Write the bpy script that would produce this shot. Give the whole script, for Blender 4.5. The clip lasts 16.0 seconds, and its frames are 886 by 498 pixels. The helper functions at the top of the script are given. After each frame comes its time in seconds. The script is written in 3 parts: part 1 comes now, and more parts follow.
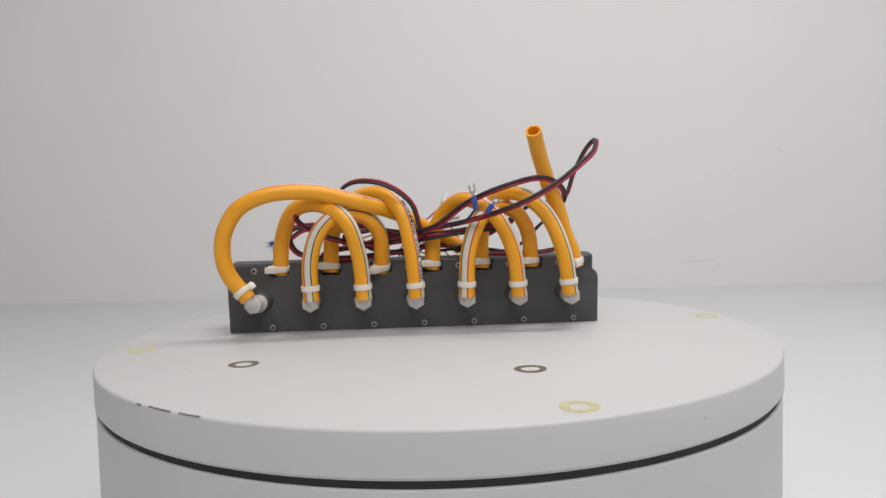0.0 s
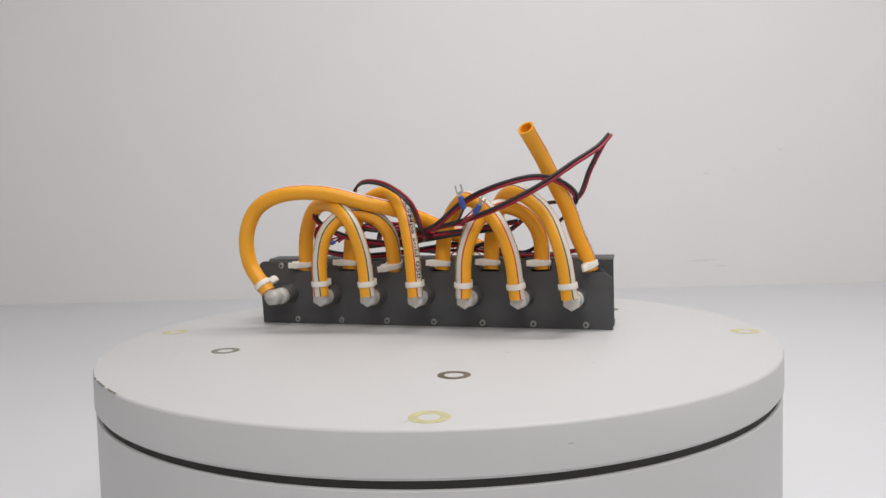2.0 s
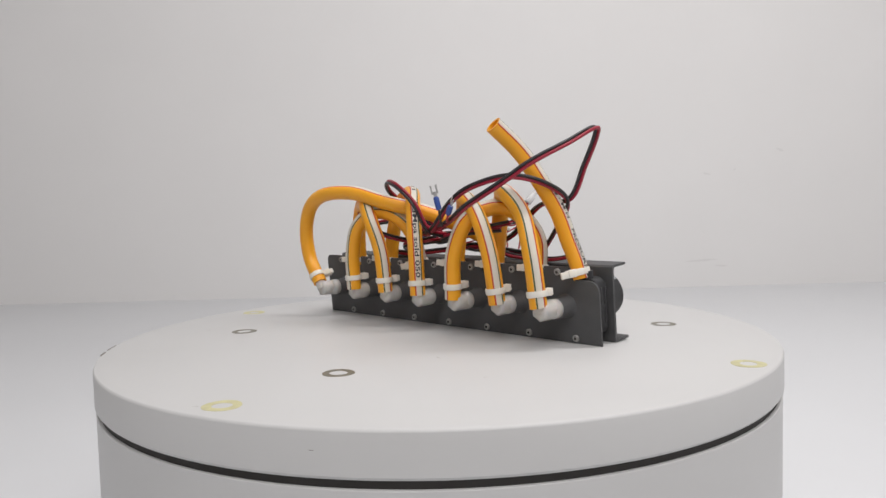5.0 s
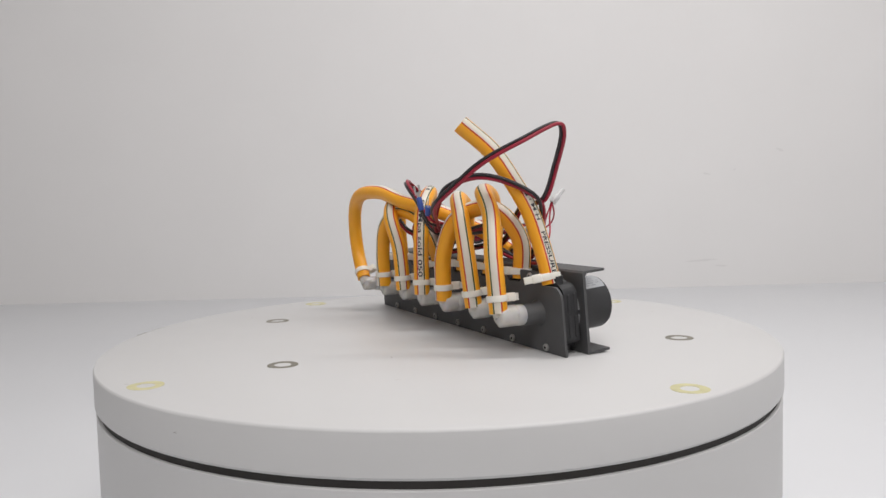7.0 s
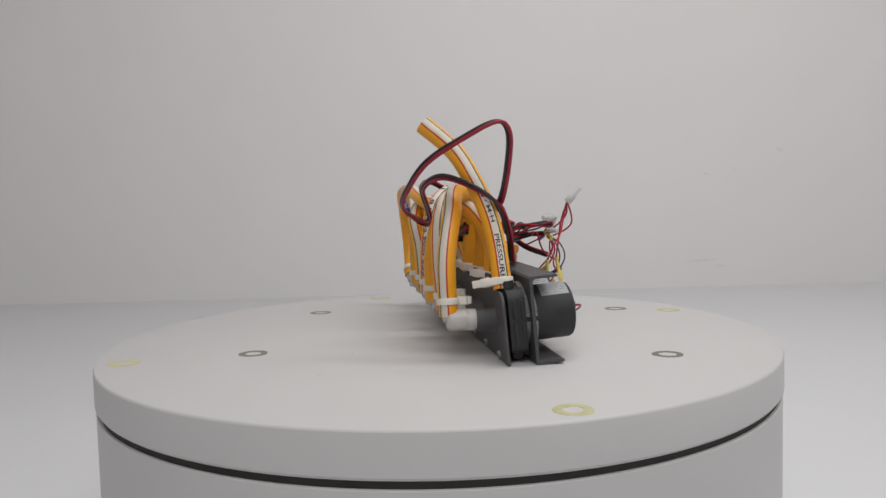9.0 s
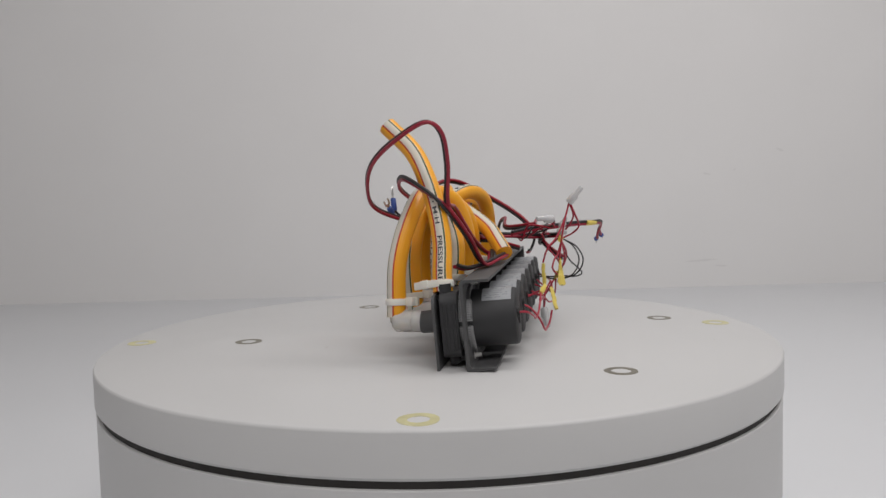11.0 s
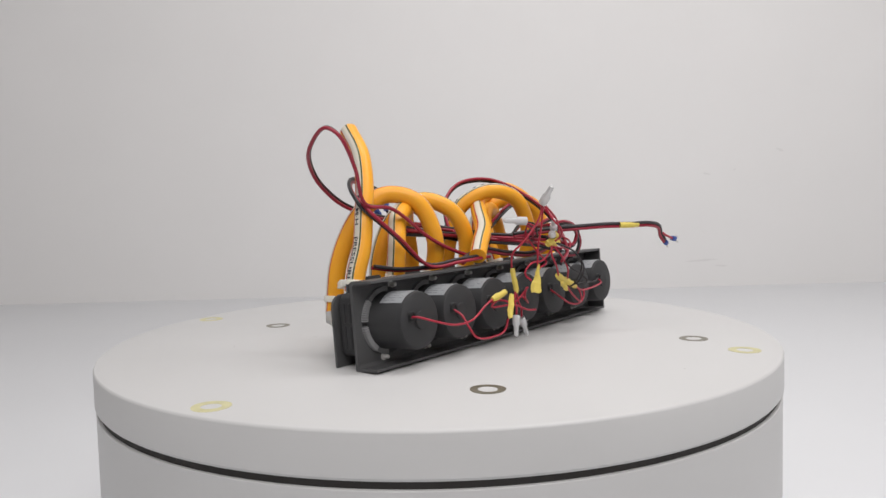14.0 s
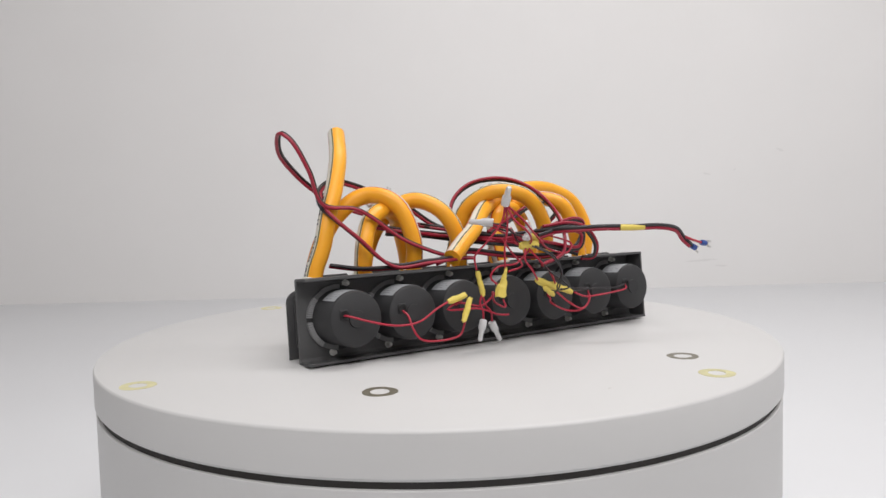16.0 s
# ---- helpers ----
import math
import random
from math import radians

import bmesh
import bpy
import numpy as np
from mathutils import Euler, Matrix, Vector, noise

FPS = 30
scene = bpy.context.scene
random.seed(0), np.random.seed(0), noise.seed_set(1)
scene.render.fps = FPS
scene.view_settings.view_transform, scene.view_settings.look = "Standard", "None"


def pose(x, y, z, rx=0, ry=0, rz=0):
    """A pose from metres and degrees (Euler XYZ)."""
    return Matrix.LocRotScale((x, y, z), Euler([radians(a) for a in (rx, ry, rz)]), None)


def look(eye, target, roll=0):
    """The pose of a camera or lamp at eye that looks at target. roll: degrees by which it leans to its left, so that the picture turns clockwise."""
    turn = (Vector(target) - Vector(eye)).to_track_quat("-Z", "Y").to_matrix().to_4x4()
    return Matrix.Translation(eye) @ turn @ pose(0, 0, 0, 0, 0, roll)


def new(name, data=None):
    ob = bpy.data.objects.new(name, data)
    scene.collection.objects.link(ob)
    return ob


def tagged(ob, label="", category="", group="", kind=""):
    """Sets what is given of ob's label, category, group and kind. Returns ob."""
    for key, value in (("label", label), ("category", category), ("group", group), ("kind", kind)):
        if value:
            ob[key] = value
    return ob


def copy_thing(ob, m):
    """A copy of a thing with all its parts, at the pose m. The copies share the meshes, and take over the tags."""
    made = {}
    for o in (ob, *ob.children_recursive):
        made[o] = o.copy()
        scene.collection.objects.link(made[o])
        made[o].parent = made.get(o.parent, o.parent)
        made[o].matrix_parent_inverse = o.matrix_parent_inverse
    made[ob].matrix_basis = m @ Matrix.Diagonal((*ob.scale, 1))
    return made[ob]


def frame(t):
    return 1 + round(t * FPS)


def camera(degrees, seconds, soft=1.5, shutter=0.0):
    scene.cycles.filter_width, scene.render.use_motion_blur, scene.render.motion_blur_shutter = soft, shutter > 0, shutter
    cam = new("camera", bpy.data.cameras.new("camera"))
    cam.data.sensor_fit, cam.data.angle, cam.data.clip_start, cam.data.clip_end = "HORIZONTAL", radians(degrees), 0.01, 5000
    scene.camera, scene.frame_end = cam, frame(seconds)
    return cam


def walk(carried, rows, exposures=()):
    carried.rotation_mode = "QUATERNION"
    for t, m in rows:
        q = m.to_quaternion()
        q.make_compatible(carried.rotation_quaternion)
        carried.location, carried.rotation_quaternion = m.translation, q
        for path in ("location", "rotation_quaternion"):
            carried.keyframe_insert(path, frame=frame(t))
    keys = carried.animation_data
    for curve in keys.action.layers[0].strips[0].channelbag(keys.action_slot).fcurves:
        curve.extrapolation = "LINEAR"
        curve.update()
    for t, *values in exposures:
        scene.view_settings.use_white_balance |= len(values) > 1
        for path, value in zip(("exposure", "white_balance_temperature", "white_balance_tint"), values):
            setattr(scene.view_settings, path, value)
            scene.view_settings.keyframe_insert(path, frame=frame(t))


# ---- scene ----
# The still camera stands before a photo turntable; the disc and the pump rack on it turn at a steady rate.
TOP = 0.22                      # height of the disc's top over the floor
TURN = -9.381                    # degrees a second
cam = camera(63.05, 16.0, soft=1.5)
EYE = (0.0, -0.6874, TOP + 0.1241)
PAN, TILT, ROLL = 0.00836, -0.06487, -1.457
AIM = (EYE[0] + math.sin(PAN) * math.cos(TILT), EYE[1] + math.cos(PAN) * math.cos(TILT), EYE[2] + math.sin(TILT))
EXPOSURES = [(0, 0.08), (1.0, 0.11), (2.0, 0.13), (4.0, 0.15), (6.5, 0.15), (7.0, 0.14), (7.5, 0.06), (8.0, -0.02), (8.5, -0.11), (9.0, -0.21),
             (10.2, -0.26), (11.5, -0.20), (12.0, -0.11), (12.5, -0.03), (13.0, 0.05), (14.0, 0.17), (14.5, 0.22), (15.0, 0.25), (16.0, 0.26)]
walk(cam, [(0, look(EYE, AIM, ROLL)), (16, look(EYE, AIM, ROLL))], EXPOSURES)

# ---- light ----
world = bpy.data.worlds.new("world")
scene.world = world
world.use_nodes = True
world.node_tree.nodes["Background"].inputs[0].default_value = (0.9, 0.95, 1.0, 1)
world.node_tree.nodes["Background"].inputs[1].default_value = 0.05


def area_lamp(name, size, power, m, colour=(1, 0.975, 0.965)):
    data = bpy.data.lights.new(name, "AREA")
    data.shape, data.size, data.size_y, data.energy, data.color = "RECTANGLE", size[0], size[1], power, colour
    ob = new(name, data)
    ob.matrix_basis = m
    return ob


# narrow ceiling lamp out of view, placed from the streaked shadows on the disc
area_lamp("unseen_lamp", (2.2, 0.3), 32.5, pose(0.85, 0.10, 2.55, 0, 6, 0))
# added soft fill behind the camera, below the ceiling, to balance wall and disc
area_lamp("unseen_lamp", (2.2, 0.9), 24.3, look((0.25, -1.45, 1.9), (0.1, 0.2, 0.4)))

# ---- materials ----


def material(name, colour, rough=0.5, metal=0.0, scale=60.0, vary=0.06, bump=0.1, fine=900.0, spec=0.5, trans=0.0, ior=1.45, subsurface=0.0):
    """A surface with variation at two scales and a fine relief; scale and fine in cycles a metre."""
    mat = bpy.data.materials.new(name)
    mat.use_nodes = True
    nt = mat.node_tree
    p = nt.nodes["Principled BSDF"]
    tc = nt.nodes.new("ShaderNodeTexCoord")
    n1, n2 = nt.nodes.new("ShaderNodeTexNoise"), nt.nodes.new("ShaderNodeTexNoise")
    n1.inputs["Scale"].default_value, n1.inputs["Detail"].default_value = scale, 5
    n2.inputs["Scale"].default_value, n2.inputs["Detail"].default_value = fine, 2
    nt.links.new(tc.outputs["Object"], n1.inputs["Vector"])
    nt.links.new(tc.outputs["Object"], n2.inputs["Vector"])
    mr = nt.nodes.new("ShaderNodeMapRange")
    mr.inputs["To Min"].default_value, mr.inputs["To Max"].default_value = 1 - vary * 2, 1 + vary * 2
    nt.links.new(n1.outputs["Fac"], mr.inputs["Value"])
    mul = nt.nodes.new("ShaderNodeVectorMath")
    mul.operation = "MULTIPLY"
    mul.inputs[0].default_value = colour
    nt.links.new(mr.outputs["Result"], mul.inputs[1])
    nt.links.new(mul.outputs["Vector"], p.inputs["Base Color"])
    rr = nt.nodes.new("ShaderNodeMapRange")
    rr.inputs["To Min"].default_value, rr.inputs["To Max"].default_value = max(0.02, rough - 0.1), min(1, rough + 0.1)
    nt.links.new(n1.outputs["Fac"], rr.inputs["Value"])
    nt.links.new(rr.outputs["Result"], p.inputs["Roughness"])
    b = nt.nodes.new("ShaderNodeBump")
    b.inputs["Strength"].default_value, b.inputs["Distance"].default_value = bump, 0.0004
    nt.links.new(n2.outputs["Fac"], b.inputs["Height"])
    nt.links.new(b.outputs["Normal"], p.inputs["Normal"])
    p.inputs["Metallic"].default_value = metal
    p.inputs["Specular IOR Level"].default_value = spec
    p.inputs["Transmission Weight"].default_value = trans
    p.inputs["IOR"].default_value = ior
    p.inputs["Subsurface Weight"].default_value = subsurface
    p.inputs["Subsurface Radius"].default_value = (0.004, 0.003, 0.002)
    return mat


WALL = material("wall_paint", (0.83, 0.82, 0.815), 0.9, scale=3, vary=0.012, fine=300, bump=0.05)
FLOOR = material("white_floor", (0.695, 0.705, 0.725), 0.32, scale=4, vary=0.015, fine=300, bump=0.0, spec=0.7)
LACQUER = material("white_lacquer", (0.555, 0.552, 0.55), 0.45, scale=14, vary=0.012, fine=700, bump=0.06)
GAP_SHADE = material("gap_shade", (0.03, 0.027, 0.025), 0.7, scale=30)
STEEL_BLACK = material("black_powder_coat", (0.080, 0.080, 0.082), 0.6, scale=40, vary=0.15, fine=2500, bump=0.25)
PLASTIC_BLACK = material("black_plastic", (0.030, 0.030, 0.032), 0.6, scale=80, vary=0.12, fine=1800, bump=0.15)

# ---- building blocks ----


def mesh_of(bm, name, mat, smooth=35):
    bmesh.ops.recalc_face_normals(bm, faces=bm.faces)
    me = bpy.data.meshes.new(name)
    bm.to_mesh(me)
    bm.free()
    mats = mat if isinstance(mat, (list, tuple)) else [mat]
    for m in mats:
        me.materials.append(m)
    if smooth:
        for f in me.polygons:
            f.use_smooth = True
        me.set_sharp_from_angle(angle=radians(smooth))
    return me


def part(name, bm, mat, parent, label="", smooth=35, at=None):
    ob = new(name, mesh_of(bm, name, mat, smooth))
    ob.parent = parent
    if at is not None:
        ob.matrix_basis = at
    return tagged(ob, label) if label else ob


def again(ob, at, parent=None):
    """Another part on the same mesh."""
    o = new(ob.name.split(".")[0], ob.data)
    o.parent = parent or ob.parent
    o.matrix_basis = at
    if "label" in ob:
        o["label"] = ob["label"]
    return o


def box(bm, lo, hi, bevel=0.0, seg=2):
    m = Matrix.LocRotScale([(a + b) / 2 for a, b in zip(lo, hi)], None, [b - a for a, b in zip(lo, hi)])
    g = bmesh.ops.create_cube(bm, size=1, matrix=m)
    if bevel:
        es = list({e for v in g["verts"] for e in v.link_edges})
        bmesh.ops.bevel(bm, geom=es, offset=bevel, segments=seg, affect="EDGES", profile=0.5)
    return bm


def lathe(bm, profile, axis="z", seg=64, at=(0, 0, 0), closed=False):
    """Turns a profile of (radius, height) round an axis; a radius of 0 closes the end."""
    rings = []
    for r, h in profile:
        ring = []
        for i in range(1 if r == 0 else seg):
            a = 2 * math.pi * i / seg
            c, s = r * math.cos(a), r * math.sin(a)
            p = (c, s, h) if axis == "z" else (c, h, s) if axis == "y" else (h, c, s)
            ring.append(bm.verts.new(Vector(p) + Vector(at)))
        rings.append(ring)
    pairs = list(zip(rings, rings[1:])) + ([(rings[-1], rings[0])] if closed else [])
    for a, b in pairs:
        for i in range(seg):
            j = (i + 1) % seg
            vs = [a[i % len(a)], a[j % len(a)], b[j % len(b)], b[i % len(b)]]
            vs = [v for k, v in enumerate(vs) if v not in vs[:k]]
            if len(vs) > 2:
                bm.faces.new(vs)
    return bm


def outline(bm, pts, axis, lo, hi):
    """A sheet: a closed outline in the two other axes, from lo to hi along the axis."""
    def at(p, h):
        return {"y": (p[0], h, p[1]), "z": (p[0], p[1], h), "x": (h, p[0], p[1])}[axis]
    a, b = [bm.verts.new(at(p, lo)) for p in pts], [bm.verts.new(at(p, hi)) for p in pts]
    bm.faces.new(a), bm.faces.new(b)
    for i in range(len(pts)):
        j = (i + 1) % len(pts)
        bm.faces.new((a[i], a[j], b[j], b[i]))
    return bm


def rounded(x0, z0, x1, z1, radii, n=5):
    """Rounded rectangle; radii from the lower left corner on, anticlockwise."""
    pts = []
    for (cx, cz, sx, sz), r, a0 in zip(((x0, z0, 1, 1), (x1, z0, -1, 1), (x1, z1, -1, -1), (x0, z1, 1, -1)), radii, (180, 270, 0, 90)):
        if r == 0:
            pts.append((cx, cz))
        else:
            for i in range(n + 1):
                a = radians(a0 + 90 * i / n)
                pts.append((cx + sx * r + r * math.cos(a), cz + sz * r + r * math.sin(a)))
    return pts


def spline(ctrl, step=0.0025):
    """Points at even steps along a smooth line through the given ones (centripetal Catmull-Rom)."""
    P = [Vector(c) for c in ctrl]
    P = [P[0] * 2 - P[1]] + P + [P[-1] * 2 - P[-2]]
    out = []
    for i in range(1, len(P) - 2):
        p0, p1, p2, p3 = P[i - 1:i + 3]
        t1 = max((p1 - p0).length, 1e-6) ** 0.5
        t2 = t1 + max((p2 - p1).length, 1e-6) ** 0.5
        t3 = t2 + max((p3 - p2).length, 1e-6) ** 0.5
        for k in range(12):
            t = t1 + (t2 - t1) * k / 12
            a1 = p0 * ((t1 - t) / t1) + p1 * (t / t1)
            a2 = p1 * ((t2 - t) / (t2 - t1)) + p2 * ((t - t1) / (t2 - t1))
            a3 = p2 * ((t3 - t) / (t3 - t2)) + p3 * ((t - t2) / (t3 - t2))
            b1 = a1 * ((t2 - t) / t2) + a2 * (t / t2)
            b2 = a2 * ((t3 - t) / (t3 - t1)) + a3 * ((t - t1) / (t3 - t1))
            out.append(b1 * ((t2 - t) / (t2 - t1)) + b2 * ((t - t1) / (t2 - t1)))
    out.append(P[-2].copy())
    lengths = [0.0]
    for a, b in zip(out, out[1:]):
        lengths.append(lengths[-1] + (b - a).length)
    n = max(3, int(lengths[-1] / step))
    even, j = [], 0
    for i in range(n + 1):
        s = lengths[-1] * i / n
        while j < len(out) - 2 and lengths[j + 1] < s:
            j += 1
        f = (s - lengths[j]) / max(1e-9, lengths[j + 1] - lengths[j])
        even.append(out[j].lerp(out[j + 1], min(1, f)))
    return even


def frames_along(pts, up):
    """Tangent and a side that turns as little as it can, at each point."""
    tans = [(pts[min(i + 1, len(pts) - 1)] - pts[max(i - 1, 0)]).normalized() for i in range(len(pts))]
    side = (Vector(up) - tans[0] * Vector(up).dot(tans[0])).normalized()
    out = []
    for t in tans:
        side = (side - t * side.dot(t)).normalized()
        out.append((t, side, t.cross(side)))
    return out


def tube(bm, pts, radius, up=(0, -1, 0), seg=20, bore=0.0, offset=(0, 0), twist=(0, 0)):
    """A pipe along pts; its UV runs round it (u) and along it in metres (v). bore: a hollow end's inner radius."""
    fr = frames_along(pts, up)
    uv = bm.loops.layers.uv.verify()
    rings, run, runs = [], 0.0, []
    for i, (p, (t, s, b)) in enumerate(zip(pts, fr)):
        if i:
            run += (p - pts[i - 1]).length
        runs.append(run)
        a0 = radians(twist[0] + (twist[1] - twist[0]) * i / (len(pts) - 1))
        o = p + s * offset[0] + b * offset[1]
        rings.append([bm.verts.new(o + (s * math.cos(a0 + 2 * math.pi * k / seg) + b * math.sin(a0 + 2 * math.pi * k / seg)) * radius) for k in range(seg)])
    for i in range(len(rings) - 1):
        for k in range(seg):
            f = bm.faces.new((rings[i][k], rings[i][(k + 1) % seg], rings[i + 1][(k + 1) % seg], rings[i + 1][k]))
            for lp, (u, v) in zip(f.loops, ((k / seg, runs[i]), ((k + 1) / seg, runs[i]), ((k + 1) / seg, runs[i + 1]), (k / seg, runs[i + 1]))):
                lp[uv].uv = (u, v)
    for end, d in ((0, 1), (-1, -1)):
        ring = rings[end]
        if bore:
            c = sum((v.co for v in ring), Vector()) / seg
            t = fr[end][0] * d
            inner = [bm.verts.new(c + (v.co - c) * (bore / radius)) for v in ring]
            deep = [bm.verts.new(v.co + t * 0.009) for v in inner]
            for k in range(seg):
                j = (k + 1) % seg
                for q in ((ring[k], inner[k], inner[j], ring[j]), (inner[k], deep[k], deep[j], inner[j])):
                    f = bm.faces.new(q)
                    for lp in f.loops:
                        lp[uv].uv = (0.5, 0)
            f = bm.faces.new(deep)
        else:
            f = bm.faces.new(ring)
        for lp in f.loops:
            lp[uv].uv = (0.5, 0)
    return bm


# ---- the room ----


def slab(name, lo, hi, mat, label):
    bm = bmesh.new()
    box(bm, lo, hi)
    ob = new(name, mesh_of(bm, name, mat, 0))
    return tagged(ob, label, "wall" if "wall" in name else name, kind="structure")


slab("floor", (-3.2, -3.0, -0.1), (3.2, 2.02, 0), FLOOR, "plain white studio floor running to the wall")
wall_north = slab("wall_north", (-3.3, 2.02, -0.1), (3.3, 2.12, 2.7), WALL, "plain off-white painted wall behind the turntable")
slab("wall_south", (-3.3, -3.1, -0.1), (3.3, -3.0, 2.7), WALL, "plain off-white painted wall")
slab("wall_west", (-3.3, -3.0, -0.1), (-3.2, 2.02, 2.7), WALL, "plain off-white painted wall")
slab("wall_east", (3.2, -3.0, -0.1), (3.3, 2.02, 2.7), WALL, "plain off-white painted wall")
slab("ceiling", (-3.3, -3.1, 2.7), (3.3, 2.12, 2.8), WALL, "plain white ceiling")



def wall_mark(x, z, w, h, turn):
    """A faint rubbed mark on the wall."""
    bm = bmesh.new()
    ring = [bm.verts.new((w * random.uniform(0.5, 1) * math.cos(a), 0, h * random.uniform(0.5, 1) * math.sin(a))) for a in [2 * math.pi * k / 18 for k in range(18)]]
    bm.faces.new(ring)
    part("smudge", bm, WALL_MARK, wall_north, "faint grey rubbed mark", smooth=0, at=pose(x, 2.0195, z, 0, turn, 0))


WALL_MARK = material("wall_rub", (0.77, 0.76, 0.755), 0.9, scale=40, vary=0.03, fine=300, bump=0.05)
for mark in ((1.292, 0.508, 0.018, 0.006, 20), (1.016, 0.425, 0.020, 0.004, 10), (1.00, 0.100, 0.070, 0.005, -3), (1.122, 0.439, 0.008, 0.003, -30), (1.07, 0.078, 0.03, 0.004, 4)):
    wall_mark(*mark)

# ---- the turntable ----
turntable = tagged(new("turntable"), "round white lacquered photo turntable standing on the floor", "turntable")
bm = lathe(bmesh.new(), [(0, -TOP), (0.285, -TOP), (0.2992, -TOP + 0.004), (0.2992, -0.0352), (0.2985, -0.0345), (0.29, -0.0345), (0, -0.0345)], seg=160)
part("base", bm, LACQUER, turntable, at=pose(0, 0, TOP))
# solid near-black ring in the gap; its colour stands for the shade there
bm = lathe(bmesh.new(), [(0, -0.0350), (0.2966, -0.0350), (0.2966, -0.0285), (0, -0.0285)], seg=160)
part("gap_shade_ring", bm, GAP_SHADE, turntable, "solid recessed ring painted dark as the shaded gap", at=pose(0, 0, TOP))
bm = lathe(bmesh.new(), [(0, -0.0295), (0.2985, -0.0295), (0.30, -0.0275), (0.30, -0.0022), (0.2995, -0.0009), (0.2982, 0), (0, 0)], seg=192)
disc = part("disc", bm, LACQUER, turntable, "turning white lacquered disc with ring marks and scuffs", at=pose(0, 0, TOP))

# ---- the pump rack ----
RACK = pose(-0.0230, 0.0282, 0.0002, 0, 0, 2.31)
rack = tagged(new("pump_rack"), "black metal rack of seven pumps with looped amber hoses", "pump rack")
rack.matrix_basis = pose(0, 0, TOP) @ RACK

# ---- more materials ----


def hose_material():
    """Amber vinyl hose: a printed white band with a red and a green line beside it runs along it (u = 0)."""
    mat = material("hose_vinyl", (0.88, 0.397, 0.022), 0.36, scale=35, vary=0.05, fine=600, bump=0.12, subsurface=0.2)
    nt = mat.node_tree
    p = nt.nodes["Principled BSDF"]
    base = p.inputs["Base Color"].links[0].from_socket
    uv = nt.nodes.new("ShaderNodeUVMap")
    sep = nt.nodes.new("ShaderNodeSeparateXYZ")
    nt.links.new(uv.outputs["UV"], sep.inputs["Vector"])
    shift = nt.nodes.new("ShaderNodeMath")
    shift.operation = "ADD"
    shift.inputs[1].default_value = 0.5
    nt.links.new(sep.outputs["X"], shift.inputs[0])
    wrap = nt.nodes.new("ShaderNodeMath")
    wrap.operation = "FRACT"
    nt.links.new(shift.outputs["Value"], wrap.inputs[0])

    rib = nt.nodes.new("ShaderNodeMath")
    rib.operation = "SINE"
    wide = nt.nodes.new("ShaderNodeMath")
    wide.operation = "MULTIPLY"
    wide.inputs[1].default_value = 2 * math.pi * 26
    nt.links.new(sep.outputs["X"], wide.inputs[0])
    nt.links.new(wide.outputs["Value"], rib.inputs[0])
    relief = nt.nodes.new("ShaderNodeBump")
    relief.inputs["Strength"].default_value, relief.inputs["Distance"].default_value = 0.16, 0.0002
    nt.links.new(rib.outputs["Value"], relief.inputs["Height"])
    nt.links.new(p.inputs["Normal"].links[0].from_socket, relief.inputs["Normal"])
    nt.links.new(relief.outputs["Normal"], p.inputs["Normal"])

    def ramp(stops):
        r = nt.nodes.new("ShaderNodeValToRGB")
        r.color_ramp.interpolation = "CONSTANT"
        while len(r.color_ramp.elements) < len(stops):
            r.color_ramp.elements.new(0.5)
        for e, (pos, c) in zip(r.color_ramp.elements, stops):
            e.position, e.color = pos, (*c, 1)
        nt.links.new(wrap.outputs["Value"], r.inputs["Fac"])
        return r
    red, white, green = (0.50, 0.04, 0.022), (0.67, 0.625, 0.54), (0.05, 0.078, 0.022)
    ink = ramp([(0, white), (0.415, red), (0.443, white), (0.562, green), (0.587, white)])
    on = ramp([(0, (0, 0, 0)), (0.415, (1, 1, 1)), (0.592, (0, 0, 0))])
    mix = nt.nodes.new("ShaderNodeMix")
    mix.data_type = "RGBA"
    nt.links.new(on.outputs["Color"], mix.inputs["Factor"])
    nt.links.new(base, mix.inputs["A"])
    nt.links.new(ink.outputs["Color"], mix.inputs["B"])
    nt.links.new(mix.outputs["Result"], p.inputs["Base Color"])
    return mat


HOSE = hose_material()
INK = material("black_ink", (0.045, 0.045, 0.055), 0.5, vary=0.1)
PRINT_GREY = material("grey_print", (0.13, 0.13, 0.14), 0.5, vary=0.1)
NYLON = material("white_nylon", (0.80, 0.77, 0.70), 0.4, scale=90, vary=0.03, bump=0.05, subsurface=0.15)
FITTING = material("milky_plastic", (0.80, 0.78, 0.75), 0.22, scale=120, vary=0.08, trans=0.36, bump=0.05, subsurface=0.25)
CAP = material("clear_cap", (0.82, 0.82, 0.83), 0.25, scale=70, vary=0.03, trans=0.4, bump=0.05)
THIN_RED = material("thin_red_wire", (0.40, 0.02, 0.045), 0.35, scale=70, vary=0.08, bump=0.05)
RED_PVC = material("red_wire", (0.30, 0.015, 0.036), 0.38, scale=70, vary=0.08, bump=0.05)
BLACK_PVC = material("black_wire", (0.028, 0.025, 0.028), 0.42, scale=70, vary=0.1, bump=0.05)
BLUE_PVC = material("blue_sleeve", (0.04, 0.085, 0.32), 0.4, scale=90, vary=0.08)
TAPE = material("yellow_tape", (0.70, 0.55, 0.11), 0.5, scale=120, vary=0.08, bump=0.3)
TIN = material("tinned_metal", (0.62, 0.61, 0.60), 0.3, 1.0, scale=200, vary=0.08)
STEEL = material("zinc_bolt", (0.70, 0.69, 0.67), 0.45, 0.0, scale=200, vary=0.1)
